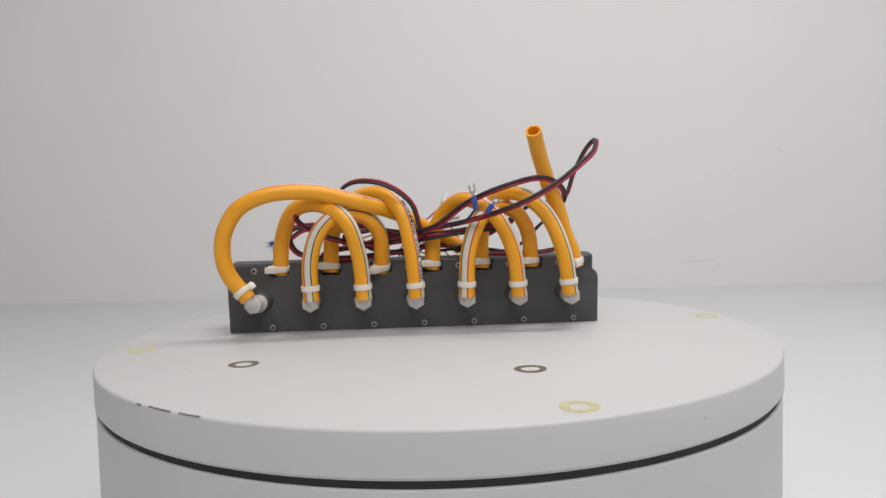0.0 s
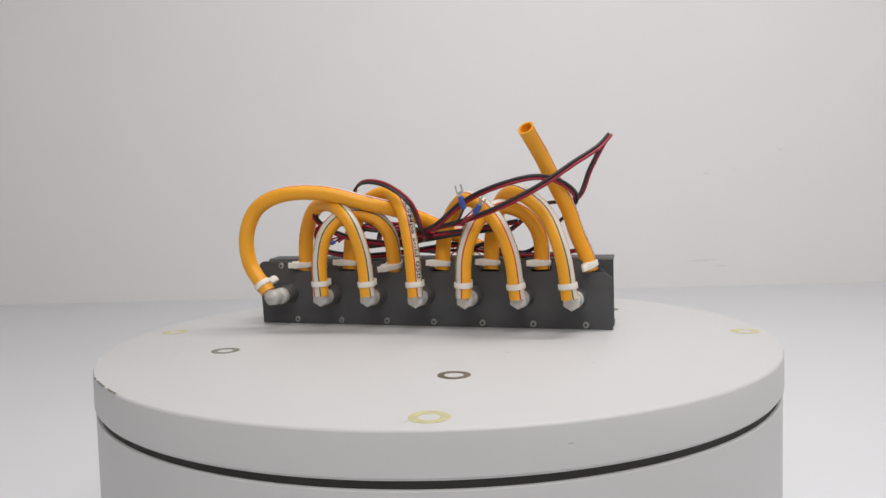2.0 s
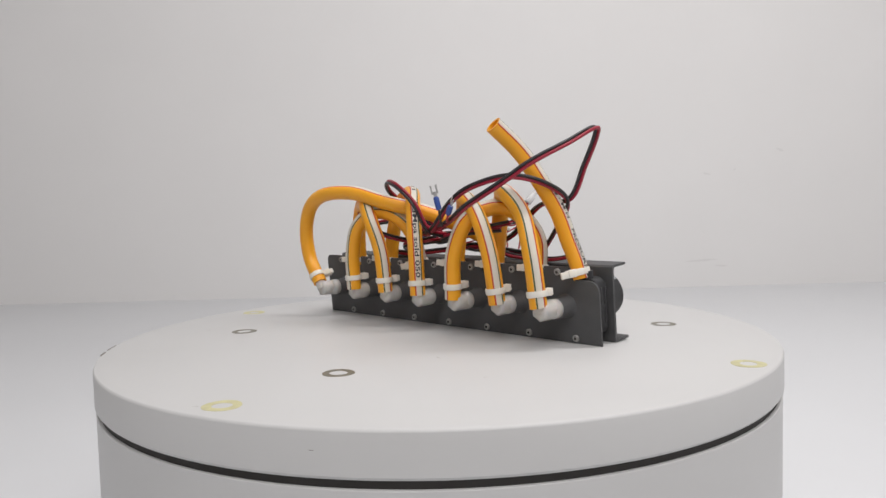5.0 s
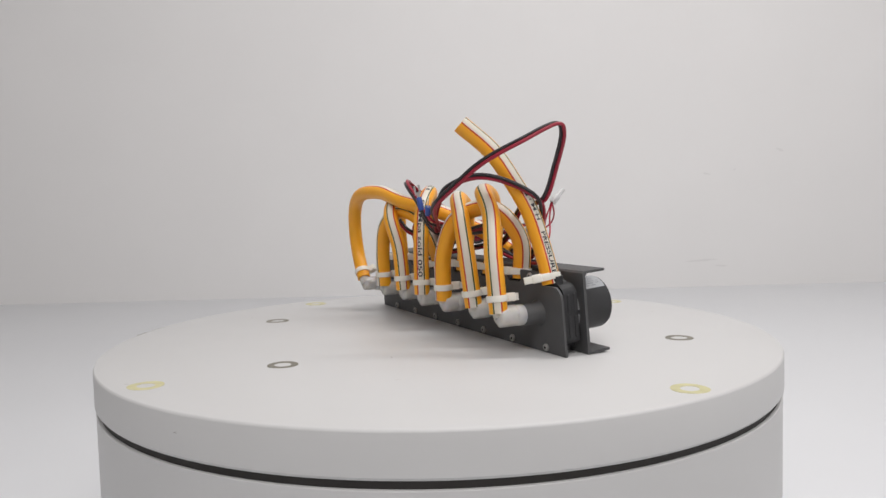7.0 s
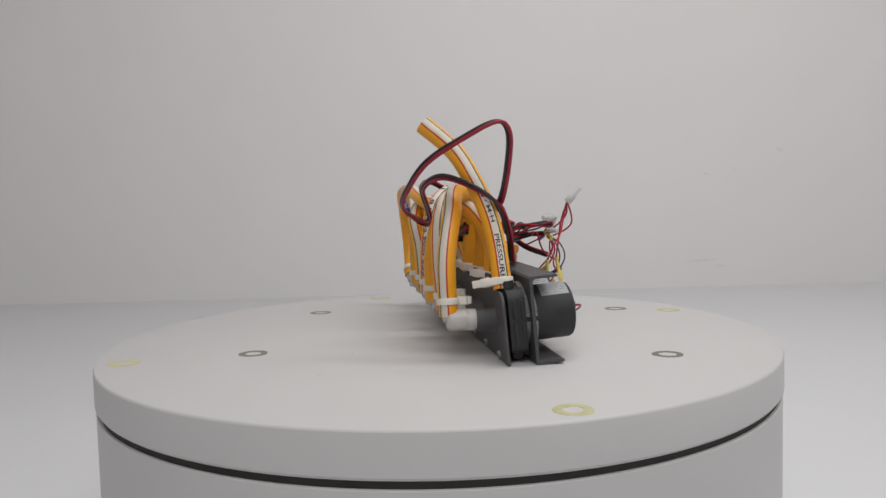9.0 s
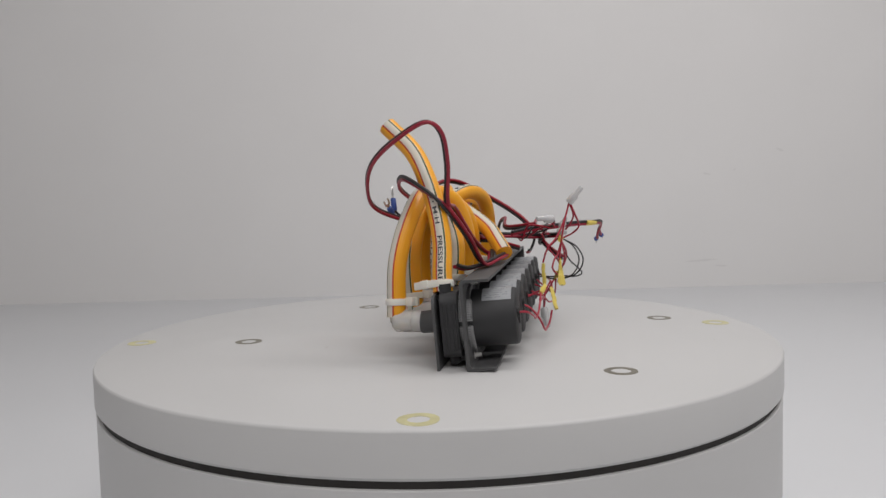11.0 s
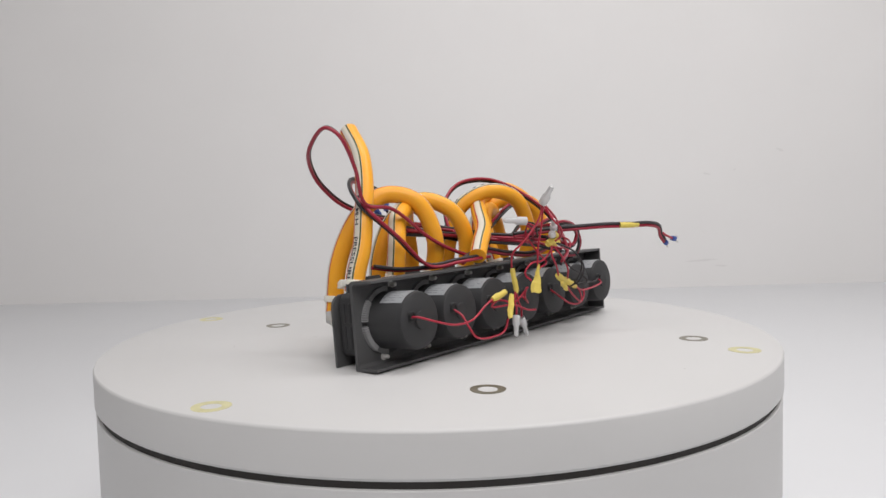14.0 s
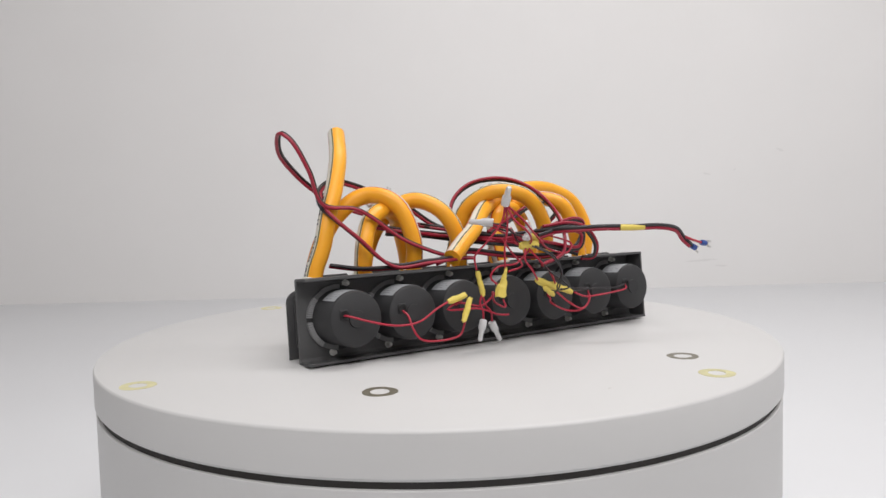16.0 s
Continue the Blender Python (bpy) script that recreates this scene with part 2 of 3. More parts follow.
SCREW = material("dull_steel_screw", (0.34, 0.33, 0.32), 0.45, 0.4, scale=200, vary=0.15)
# near-black that paints the shade inside screw sockets and wire holes
RECESS_SHADE = material("recess_shade", (0.014, 0.014, 0.014), 0.6)
STICKER = material("silver_sticker", (0.33, 0.34, 0.355), 0.4, scale=150, vary=0.05)
GREY_RIM = material("grey_ribbed_plastic", (0.33, 0.33, 0.335), 0.5, scale=90, vary=0.1)
COLLAR = material("dark_grey_plastic", (0.17, 0.17, 0.173), 0.5, scale=90, vary=0.1)
RING_SILVER = material("worn_silver_ring", (0.19, 0.175, 0.135), 0.4, 0.25, scale=160, vary=0.16)
RING_YELLOW = material("worn_yellow_ring", (0.53, 0.50, 0.29), 0.55, scale=110, vary=0.16)
SMUDGE = material("grey_smudge", (0.44, 0.43, 0.41), 0.7, scale=500, vary=0.15)
SCUFF = material("dark_scuff", (0.17, 0.15, 0.13), 0.8, scale=400, vary=0.3)

# ---- marks on the disc ----
RINGS = [(-0.1551, -0.1218, 0), (0.0663, -0.1648, 0), (0.1425, 0.1669, 0), (-0.0981, 0.2096, 0),
         (0.0826, -0.2649, 1), (-0.2645, -0.0501, 1), (0.2762, 0.0513, 1), (-0.0736, 0.2611, 1)]
for x, y, kind in RINGS:
    bm = bmesh.new()
    seg = 40
    vo, vi = [], []
    for i in range(seg):
        a = 2 * math.pi * i / seg
        ro = 0.0121 + 0.00025 * math.sin(3 * a + x * 90) + random.uniform(-0.0001, 0.0001)
        ri = 0.0068 + 0.0003 * math.sin(2 * a + y * 70)
        if kind:
            ro, ri = ro + 0.0004, ri - 0.0004
        vo.append((ro * math.cos(a), ro * math.sin(a)))
        vi.append((ri * math.cos(a), ri * math.sin(a)))
    V = [[bm.verts.new((px, py, h)) for px, py in loop] for loop, h in ((vo, -0.0001), (vo, 0.0002), (vi, 0.0002), (vi, -0.0001))]
    for a, b in zip(V, V[1:]):
        for i in range(seg):
            bm.faces.new((a[i], a[(i + 1) % seg], b[(i + 1) % seg], b[i]))
    part("ring_mark", bm, RING_YELLOW if kind else RING_SILVER, disc, "worn yellow ring mark" if kind else "worn silver ring mark", at=pose(x, y, 0))


def scuff(a0, a1, z, size, r=0.3003):
    """A chain of small dark chips on the disc's edge."""
    bm = bmesh.new()
    n = max(3, int(abs(a1 - a0) / 0.4))
    for i in range(n):
        a = radians(a0 + (a1 - a0) * i / (n - 1) + random.uniform(-0.2, 0.2))
        h = size * random.uniform(0.4, 1.0)
        m = Matrix.Rotation(a, 4, "Z") @ Matrix.Translation((r - 0.0012, 0, z + random.uniform(-0.2, 0.2) * size))
        bmesh.ops.create_icosphere(bm, subdivisions=1, radius=1, matrix=m @ Matrix.Diagonal((0.0014, 0.0016, h, 1)))
    part("scuff", bm, SCUFF, disc, "dark scuff on the rim")


for x, y, w, h, turn in ((-0.1899, -0.1421, 0.0032, 0.0007, 25), (0.0852, -0.0812, 0.0035, 0.0008, -10), (0.0720, -0.2770, 0.0030, 0.0006, 40),
                         (0.0150, 0.2480, 0.0028, 0.0006, 15), (0.1581, -0.1041, 0.0030, 0.0005, 70)):
    bm = bmesh.new()
    ring = []
    for k in range(14):
        a = 2 * math.pi * k / 14
        q = random.uniform(0.55, 1.0)
        ring.append(bm.verts.new((w * q * math.cos(a), h * q * math.sin(a), 0.00012)))
    bm.faces.new(ring)
    part("smudge", bm, SMUDGE, disc, "faint grey smudge", smooth=0, at=pose(x, y, 0, 0, 0, turn))
SCUFFS = [(-131, -130.2, -0.0011, 0.0010), (-128, -124, -0.0004, 0.0004), (-122, -119, -0.0002, 0.0002), (-57.5, -57.2, -0.013, 0.0003)]
for s in SCUFFS:
    scuff(*s)

# ---- brackets of the rack ----
PITCH, X0, ZC = 0.05, -0.15, 0.0355          # pumps: spacing, first centre, axis height


def front_outline():
    pts = rounded(-0.183, 0, 0.1835, 0.055, (0, 0, 0.010, 0), 6)[:-1]
    for i in range(6, -1, -1):
        b = X0 + PITCH * i + 0.0175
        if i < 6:
            pts += [(b + 0.0125, 0.066), (b + 0.0115, 0.066), (b + 0.0105, 0.0645), (b + 0.0105, 0.058), (b + 0.0085, 0.0555)]
        pts += [(b - 0.0085, 0.0555), (b - 0.0105, 0.058), (b - 0.0105, 0.0645), (b - 0.0115, 0.066)]
    for k in range(6):
        a = radians(90 + 90 * k / 5)
        pts.append((-0.177 + 0.006 * math.cos(a), 0.060 + 0.006 * math.sin(a)))
    return pts


front_plate = part("front_plate", outline(bmesh.new(), front_outline(), "y", 0, 0.002), STEEL_BLACK, rack, "black powder-coated front plate with notches", at=pose(0, 0, 0, 4.5, 0, 0))
# channel: upright web and two flanges that point away from the front plate
bm = bmesh.new()
prof = [(0.0197, 0), (0.0415, 0), (0.0415, 0.002), (0.0240, 0.002), (0.0222, 0.004), (0.0222, 0.0627), (0.0240, 0.0647), (0.0415, 0.0647), (0.0415, 0.0667), (0.0212, 0.0667), (0.0197, 0.0652)]
outline(bm, prof, "x", -0.1835, 0.1835)
box(bm, (-0.1833, 0.0222, 0.001), (-0.1815, 0.0414, 0.0650))
channel = part("rear_channel", bm, STEEL_BLACK, rack, "black powder-coated channel bracket", at=pose(0, 0.0207, 0, 4.3) @ pose(0, -0.0185, 0))


def screw_mesh(r, length):
    bm = lathe(bmesh.new(), [(0, 0), (r, 0), (r, length * 0.75), (r * 0.85, length), (r * 0.4, length), (r * 0.34, length * 0.5), (0, length * 0.5)], seg=20)
    for f in bm.faces:
        # the sunk socket faces take the painted shade colour
        f.material_index = 1 if f.calc_center_median().xy.length < r * 0.39 and f.calc_center_median().z > 0.1 * length else 0
    return bm


screw = None
for i in range(7):
    for x, z in ((X0 + PITCH * i + 0.0085, 0.0045), (X0 + PITCH * i - 0.0065, 0.0615)):
        m = pose(x, 0.0005, z, 90, 0, 0)
        screw = again(screw, m) if screw else part("screw", screw_mesh(0.0031, 0.0026), [SCREW, RECESS_SHADE], front_plate, "steel socket screw", at=m)
bolt = None
for i in range(7):
    for x, z in ((X0 + PITCH * i - 0.0085, 0.0605), (X0 + PITCH * i + 0.006, 0.0065)):
        m = pose(x, 0.0215, z, -90, 0, 0)
        if bolt:
            bolt = again(bolt, m)
        else:
            bm = lathe(bmesh.new(), [(0, 0), (0.0030, 0), (0.0030, 0.0012), (0.0018, 0.0014)] + [(0.0018 - 0.0002 * (k % 2), 0.0018 + 0.0006 * k) for k in range(7)] + [(0.0013, 0.0062), (0, 0.0062)], seg=14)
            bolt = part("bolt", bm, STEEL, channel, "steel bolt end", at=m)

# ---- pumps ----


def pump():
    """Pump head between the brackets; the motor reaches out behind the channel."""
    bm = bmesh.new()
    lathe(bm, [(0, 0.0030), (0.0225, 0.0030), (0.0240, 0.0040), (0.0249, 0.0065), (0.0249, 0.0184), (0, 0.0184)], "y", 48)
    outline(bm, rounded(-0.0238, -0.0245, 0.0292, 0.0238, (0.006, 0.006, 0.009, 0.009), 6), "y", 0.0022, 0.0152)
    for lo, hi in ((-0.0190, -0.0015), (0.0010, 0.0160)):
        box(bm, (0.0280, 0.0052, lo), (0.0300, 0.0078, hi), 0.0007)
        box(bm, (0.0280, 0.0112, lo), (0.0300, 0.0138, hi), 0.0007)
    box(bm, (-0.0205, 0.0045, -0.0310), (0.0205, 0.0125, -0.0050), 0.002)
    box(bm, (-0.0200, 0.005, 0.0050), (0.0205, 0.0130, 0.0215), 0.003)
    # outlet on top, offset to one side
    lathe(bm, [(0, 0.005), (0.0055, 0.005), (0.0055, 0.0190), (0, 0.0190)], "z", 24, (0.0175, 0.0085, 0))
    lathe(bm, [(0, 0.0185), (0.0068, 0.0185), (0.0068, 0.0215), (0.0048, 0.0215), (0.0048, 0.030), (0, 0.030)], "z", 24, (0.0175, 0.0055, 0))
    for k in range(-2, 3):
        box(bm, (k * 0.008 - 0.001, 0.0125, -0.0290), (k * 0.008 + 0.001, 0.0180, -0.0190))
    lathe(bm, [(0.0226, 0.0169), (0.0258, 0.0169), (0.0258, 0.0226), (0.0226, 0.0226)], "y", 48, closed=True)
    body = part("pump", bm, PLASTIC_BLACK, rack, "black plastic pump")
    # inlet boss through the front plate
    bm = lathe(bmesh.new(), [(0, -0.0190), (0.0080, -0.0190), (0.0086, -0.0180), (0.0090, -0.0060), (0.0105, -0.0035), (0.0115, -0.0010), (0.0115, 0.0020), (0, 0.0020)], "y", 32, (0, 0, -0.0003))
    part("inlet", bm, STEEL_BLACK, body, "black plastic inlet boss")
    bm = lathe(bmesh.new(), [(0, 0.0184), (0.0222, 0.0184), (0.0222, 0.0255), (0.0219, 0.0260), (0.0219, 0.0540), (0.0212, 0.0562), (0.0195, 0.0572), (0, 0.0572)], "y", 56)
    lathe(bm, [(0, 0.0565), (0.0070, 0.0565), (0.0065, 0.0585), (0, 0.0585)], "y", 24)
    box(bm, (0.0068, 0.0560, -0.0002), (0.0142, 0.0582, 0.0082), 0.0012)
    motor = part("motor", bm, PLASTIC_BLACK, body, "black cylindrical motor")
    # hole from which the wires come; a near-black plug paints its depth
    bm = lathe(bmesh.new(), [(0.0022, 0.0573), (0.0036, 0.0573), (0.0036, 0.0592), (0.0022, 0.0592)], "y", 20, (0.0105, 0, 0.004), closed=True)
    lathe(bm, [(0, 0.0574), (0.0024, 0.0574), (0.0024, 0.0580), (0, 0.0580)], "y", 20, (0.0105, 0, 0.004))
    part("grommet", bm, RECESS_SHADE, body, "black rubber wire grommet with its hole painted dark")
    # silver sticker wrapped on the motor
    bm = bmesh.new()
    cols = []
    for k in range(15):
        a = radians(42 + 56 * k / 14)
        cols.append([bm.verts.new((r * math.cos(a), y, r * math.sin(a))) for y, r in ((0.0320, 0.0219), (0.0320, 0.02215), (0.0540, 0.02215), (0.0540, 0.0219))])
    for a, b in zip(cols, cols[1:]):
        for i in range(3):
            bm.faces.new((a[i], a[i + 1], b[i + 1], b[i]))
    sticker = part("sticker", bm, STICKER, body, "silver sticker with small print")
    bm = bmesh.new()
    for row in range(7):
        mid_a, y0, run = 49 + row * 6.4, 0.0335, random.choice((0.0125, 0.0155, 0.018))
        lo, hi = radians(mid_a - 0.8), radians(mid_a + 0.8)
        for k in range(9):
            if (k * 7 + row * 3) % 5:
                ya, yb = y0 + run * k / 9, y0 + run * (k + 0.85) / 9
                q = [(lo, ya), (lo, yb), (hi, yb), (hi, ya)]
                bm.faces.new([bm.verts.new((0.02222 * math.cos(g), y, 0.02222 * math.sin(g))) for g, y in q])
    part("print_lines", bm, PRINT_GREY, body, "rows of small dark print")
    # ribbed collar in two arcs
    bm = bmesh.new()
    for a0, a1, b0, b1 in ((-54, -4, -86, -4), (4, 42, 4, 96)):
        n = round((a1 - a0) / 4)
        for k in range(n):
            aa, ab = radians(a0 + (a1 - a0) * k / n), radians(a0 + (a1 - a0) * (k + (0.6)) / n)
            vs = []
            for y in (0.0146, 0.0250):
                for r, a in ((0.0228, aa), (0.0268, aa), (0.0268, ab), (0.0228, ab)):
                    vs.append(bm.verts.new((r * math.cos(a), y, r * math.sin(a))))
            for q in ((0, 1, 2, 3), (4, 5, 6, 7), (0, 1, 5, 4), (1, 2, 6, 5), (2, 3, 7, 6), (3, 0, 4, 7)):
                bm.faces.new([vs[j] for j in q])
        n = 20
        for k in range(n):
            aa, ab = radians(b0 + (b1 - b0) * k / n), radians(b0 + (b1 - b0) * (k + 1) / n)
            vs = []
            for y in (0.0152, 0.0236):
                for r, a in ((0.0226, aa), (0.0262, aa), (0.0262, ab), (0.0226, ab)):
                    vs.append(bm.verts.new((r * math.cos(a), y, r * math.sin(a))))
            for q in ((0, 1, 2, 3), (4, 5, 6, 7), (0, 1, 5, 4), (1, 2, 6, 5), (2, 3, 7, 6), (3, 0, 4, 7)):
                bm.faces.new([vs[j] for j in q]).material_index = 1
    part("ribbed_collar", bm, [GREY_RIM, COLLAR], body, "grey ribbed collar", smooth=0)
    return body


first = pump()
LEAN = 4.3                                   # the rack tips forward a little
first.matrix_basis = pose(X0, 0.0005, ZC - 0.0030, LEAN)
for i in range(1, 7):
    copy_thing(first, pose(X0 + PITCH * i, 0.0005, ZC - 0.0030, LEAN)).parent = rack

# ---- hoses, their fittings and ties ----
R_HOSE = 0.00755
HOSES = [  # path in millimetres, way that the printed band faces at the start, mirrored band, text
    ([(-156.0, -36.5, 37.6), (-175.3, -35.4, 65.3), (-176.9, -37.8, 94.7), (-162.3, -41.8, 121.1), (-134.0, -44.9, 134.5), (-92.1, -38.5, 136.0), (-49.9, -30.7, 125.4), (-14.6, -5.6, 113.9), (15.5, 20.5, 97.0), (33.0, 29.5, 87.0), (48.8, 37.8, 76.5)], 178, 1, ""),
    ([(163.2, 1.8, 56.0), (159.6, 0.8, 70.0), (151.5, -0.2, 90.0), (144.2, -4.6, 113.7), (132.8, -13.8, 139.5), (122.8, -27.0, 164.2), (112.7, -50.8, 187.3)], 0, 0, "PRESSURE"),
    ([(-48.4, -34.0, 34.2), (-52.1, -36.1, 76.0), (-63.2, -39.9, 109.3), (-88.7, -24.7, 124.5), (-114.9, -7.5, 119.7), (-127.8, -1.5, 94.5), (-132.3, 3.0, 57.0)], -20, 1, ""),
    ([(-98.1, -34.9, 34.2), (-97.5, -35.8, 72.6), (-87.7, -35.6, 100.2), (-68.9, -29.1, 114.7), (-45.9, -21.0, 111.5), (-33.0, -11.0, 94.9), (-32.0, 2.0, 57.0)], -95, 0, ""),
    ([(1.5, -36.4, 34.2), (-2.7, -34.3, 82.3), (-12.7, -26.5, 118.5), (-33.1, -8.4, 133.7), (-61.8, 5.4, 126.2), (-79.7, 8.7, 97.3), (-82.5, 3.8, 56.9)], -33, 0, "8.5Mpa sold 050"),
    ([(48.6, -36.9, 34.0), (51.7, -37.4, 78.1), (64.8, -30.4, 108.4), (84.8, -13.3, 118.4), (103.6, -4.8, 110.8), (115.5, 4.1, 89.6), (117.5, 3.2, 57.0)], -114, 1, ""),
    ([(99.6, -34.2, 33.1), (93.7, -36.9, 78.0), (77.1, -32.7, 110.7), (52.2, -21.3, 126.2), (33.8, -3.1, 117.1), (21.3, 3.9, 94.6), (17.5, 2.0, 56.9)], -33, 0, ""),
    ([(147.8, -38.8, 33.9), (140.9, -38.4, 77.1), (125.1, -30.7, 112.9), (100.3, -22.9, 131.1), (81.4, -3.3, 125.2), (69.0, 6.7, 93.2), (67.5, 2.3, 56.9)], -32, 1, ""),
]


def printed(text, pts, fr, stretch, start, height, weight, parent):
    """Letters laid on the hose's printed band, from start metres along it, read downwards."""
    cu = bpy.data.curves.new("lettering", "FONT")
    cu.body, cu.size, cu.resolution_u, cu.offset = text, height * 1.4, 3, weight
    ob = new("lettering", cu)
    me = bpy.data.meshes.new_from_object(ob.evaluated_get(bpy.context.evaluated_depsgraph_get()))
    bpy.data.objects.remove(ob)
    bm = bmesh.new()
    bm.from_mesh(me)
    bmesh.ops.subdivide_edges(bm, edges=[e for e in bm.edges if e.calc_length() > 0.002], cuts=2)
    step = (pts[1] - pts[0]).length
    mid = height * 0.5
    bmesh.ops.delete(bm, geom=[v for v in bm.verts if start - v.co.x * stretch < 0.0005], context="VERTS")
    for v in bm.verts:
        s = min(max((start - v.co.x * stretch) / step, 0), len(pts) - 1.001)
        i = int(s)
        c = pts[i].lerp(pts[i + 1], s - i)
        t, a, b = fr[i]
        ang = (v.co.y - mid) / R_HOSE
        v.co = c + (a * math.cos(ang) + b * math.sin(ang)) * (R_HOSE + 0.0001)
    part("lettering", bm, INK, parent, "black printed letters", smooth=0)


def print_bars(pts, fr, bars, parent):
    """Plain printed bars on the band: start and length along the hose, width across it."""
    step = (pts[1] - pts[0]).length
    bm = bmesh.new()
    for s0, length, w in bars:
        cols = []
        for j in range(5):
            s = (s0 - length * j / 4) / step
            i = int(s)
            c = pts[i].lerp(pts[i + 1], s - i)
            t, a, b = fr[i]
            cols.append([bm.verts.new(c + (a * math.cos(q) + b * math.sin(q)) * (R_HOSE + 0.0001)) for q in (-w / R_HOSE / 2, 0, w / R_HOSE / 2)])
        for u, v in zip(cols, cols[1:]):
            for j in (0, 1):
                bm.faces.new((u[j], u[j + 1], v[j + 1], v[j]))
    part("print_bars", bm, INK, parent, "plain black printed bars", smooth=0)


def tie(c, t, out, reach=0.0095):
    """Nylon cable tie round a hose at c: band, lock and cut tail that point out."""
    z = t.normalized()
    x = (out - z * out.dot(z)).normalized()
    m = Matrix((x, z.cross(x), z)).transposed().to_4x4()
    m.translation = c
    bm = lathe(bmesh.new(), [(R_HOSE - 0.0002, -0.0026), (R_HOSE + 0.0011, -0.0026), (R_HOSE + 0.0013, -0.0020), (R_HOSE + 0.0013, 0.0020), (R_HOSE + 0.0011, 0.0026), (R_HOSE - 0.0002, 0.0026)], seg=32, closed=True)
    box(bm, (0, R_HOSE - 0.0014, -0.0029), (R_HOSE + reach, R_HOSE + 0.0013, 0.0029), 0.0005)
    box(bm, (R_HOSE - 0.0005, R_HOSE - 0.0052, -0.0033), (R_HOSE + 0.0072, R_HOSE + 0.0022, 0.0035), 0.0009)
    return part("cable_tie", bm, NYLON, rack, "white nylon cable tie", at=m)


def elbow(xf, start, tang):
    """Milky elbow: round nut at the pump, six-sided body with a ridge below, barb into the hose."""
    zf = 0.0315
    bm = bmesh.new()
    lathe(bm, [(0, -0.0176), (0.0078, -0.0176), (0.0085, -0.0184), (0.0086, -0.0232), (0.0080, -0.0250), (0.0066, -0.0262), (0, -0.0262)], "y", 22, (xf, 0, zf))
    end = start.y - 0.0022
    hexa = bmesh.new()
    lathe(hexa, [(0, end), (0.0064, end), (0.0082, end + 0.0014), (0.0088, end + 0.0035), (0.0088, -0.0240), (0, -0.0240)], "y", 6)
    lean = math.atan2(tang.x, tang.z)
    bmesh.ops.rotate(hexa, verts=hexa.verts, cent=(0, 0, 0), matrix=Matrix.Rotation(radians(30) + (lean if xf == X0 else 0), 3, "Y"))
    bmesh.ops.translate(hexa, verts=hexa.verts, vec=(xf * 0.6 + start.x * 0.4, 0, zf))
    me = bpy.data.meshes.new("body")
    hexa.to_mesh(me)
    hexa.free()
    bm.from_mesh(me)
    bpy.data.meshes.remove(me)
    low = Vector((xf * 0.6 + start.x * 0.4, start.y + 0.001, zf))
    tube(bm, spline([low, low.lerp(start, 0.5), start + tang * 0.006, start + tang * 0.020], 0.002), 0.0056, (1, 0, 0), 18)
    return part("elbow_fitting", bm, FITTING, rack, "milky white plastic elbow fitting", smooth=75)


for n, (mm, face, mirror, text) in enumerate(HOSES):
    pts = spline([Vector(p) / 1000 for p in mm], 0.003)
    up = Vector((math.cos(radians(face)), math.sin(radians(face)), 0))
    bm = tube(bmesh.new(), pts, R_HOSE, up, 24, bore=0.0 if n == 0 else 0.0058 if n == 1 else 0.0045, twist=(0, -55 if n == 3 else 0))
    if mirror:
        uv = bm.loops.layers.uv.verify()
        for f in bm.faces:
            for lp in f.loops:
                lp[uv].uv = (1 - lp[uv].uv.x, lp[uv].uv.y)
    hose = part("hose", bm, HOSE, rack, "amber vinyl hose with a printed white band", smooth=60)
    fr = frames_along(pts, up)
    if text:
        printed(text, pts, fr, 1.6 if n == 1 else 1.85, 0.043 if n == 1 else 0.0915, 0.0037 if n == 1 else 0.0043, 0.0001, hose)
    if n == 1:
        printed("M\u00b7H", pts, fr, 1.75, 0.0665, 0.0033, 0.0001, hose)
        print_bars(pts, fr, [(0.0775, 0.0040, 0.0036), (0.0705, 0.0010, 0.0012)], hose)
    if n == 4:
        print_bars(pts, fr, [(0.125, 0.0030, 0.0038), (0.1175, 0.0030, 0.0038), (0.110, 0.0030, 0.0038)], hose)
    k = 3 if n == 0 else 2 if n == 1 else 4
    if n != 1:
        xf = X0 + PITCH * (0 if n == 0 else round((mm[0][0] / 1000 - X0) / PITCH))
        elbow(xf, pts[0], fr[0][0])
        tie(pts[k], fr[k][0], Vector((0.55, 0.85, 0)) if n else Vector((0.8, 0.6, 0.4)))
    if n == 1:
        tie(pts[k], fr[k][0], Vector((-0.5, -0.85, 0)), 0.014)
    elif n > 1:
        tie(pts[-3], -fr[-3][0], Vector((-0.85, -0.5, 0)), 0.0115)

# ---- cables ----
R_CORE = 0.00148


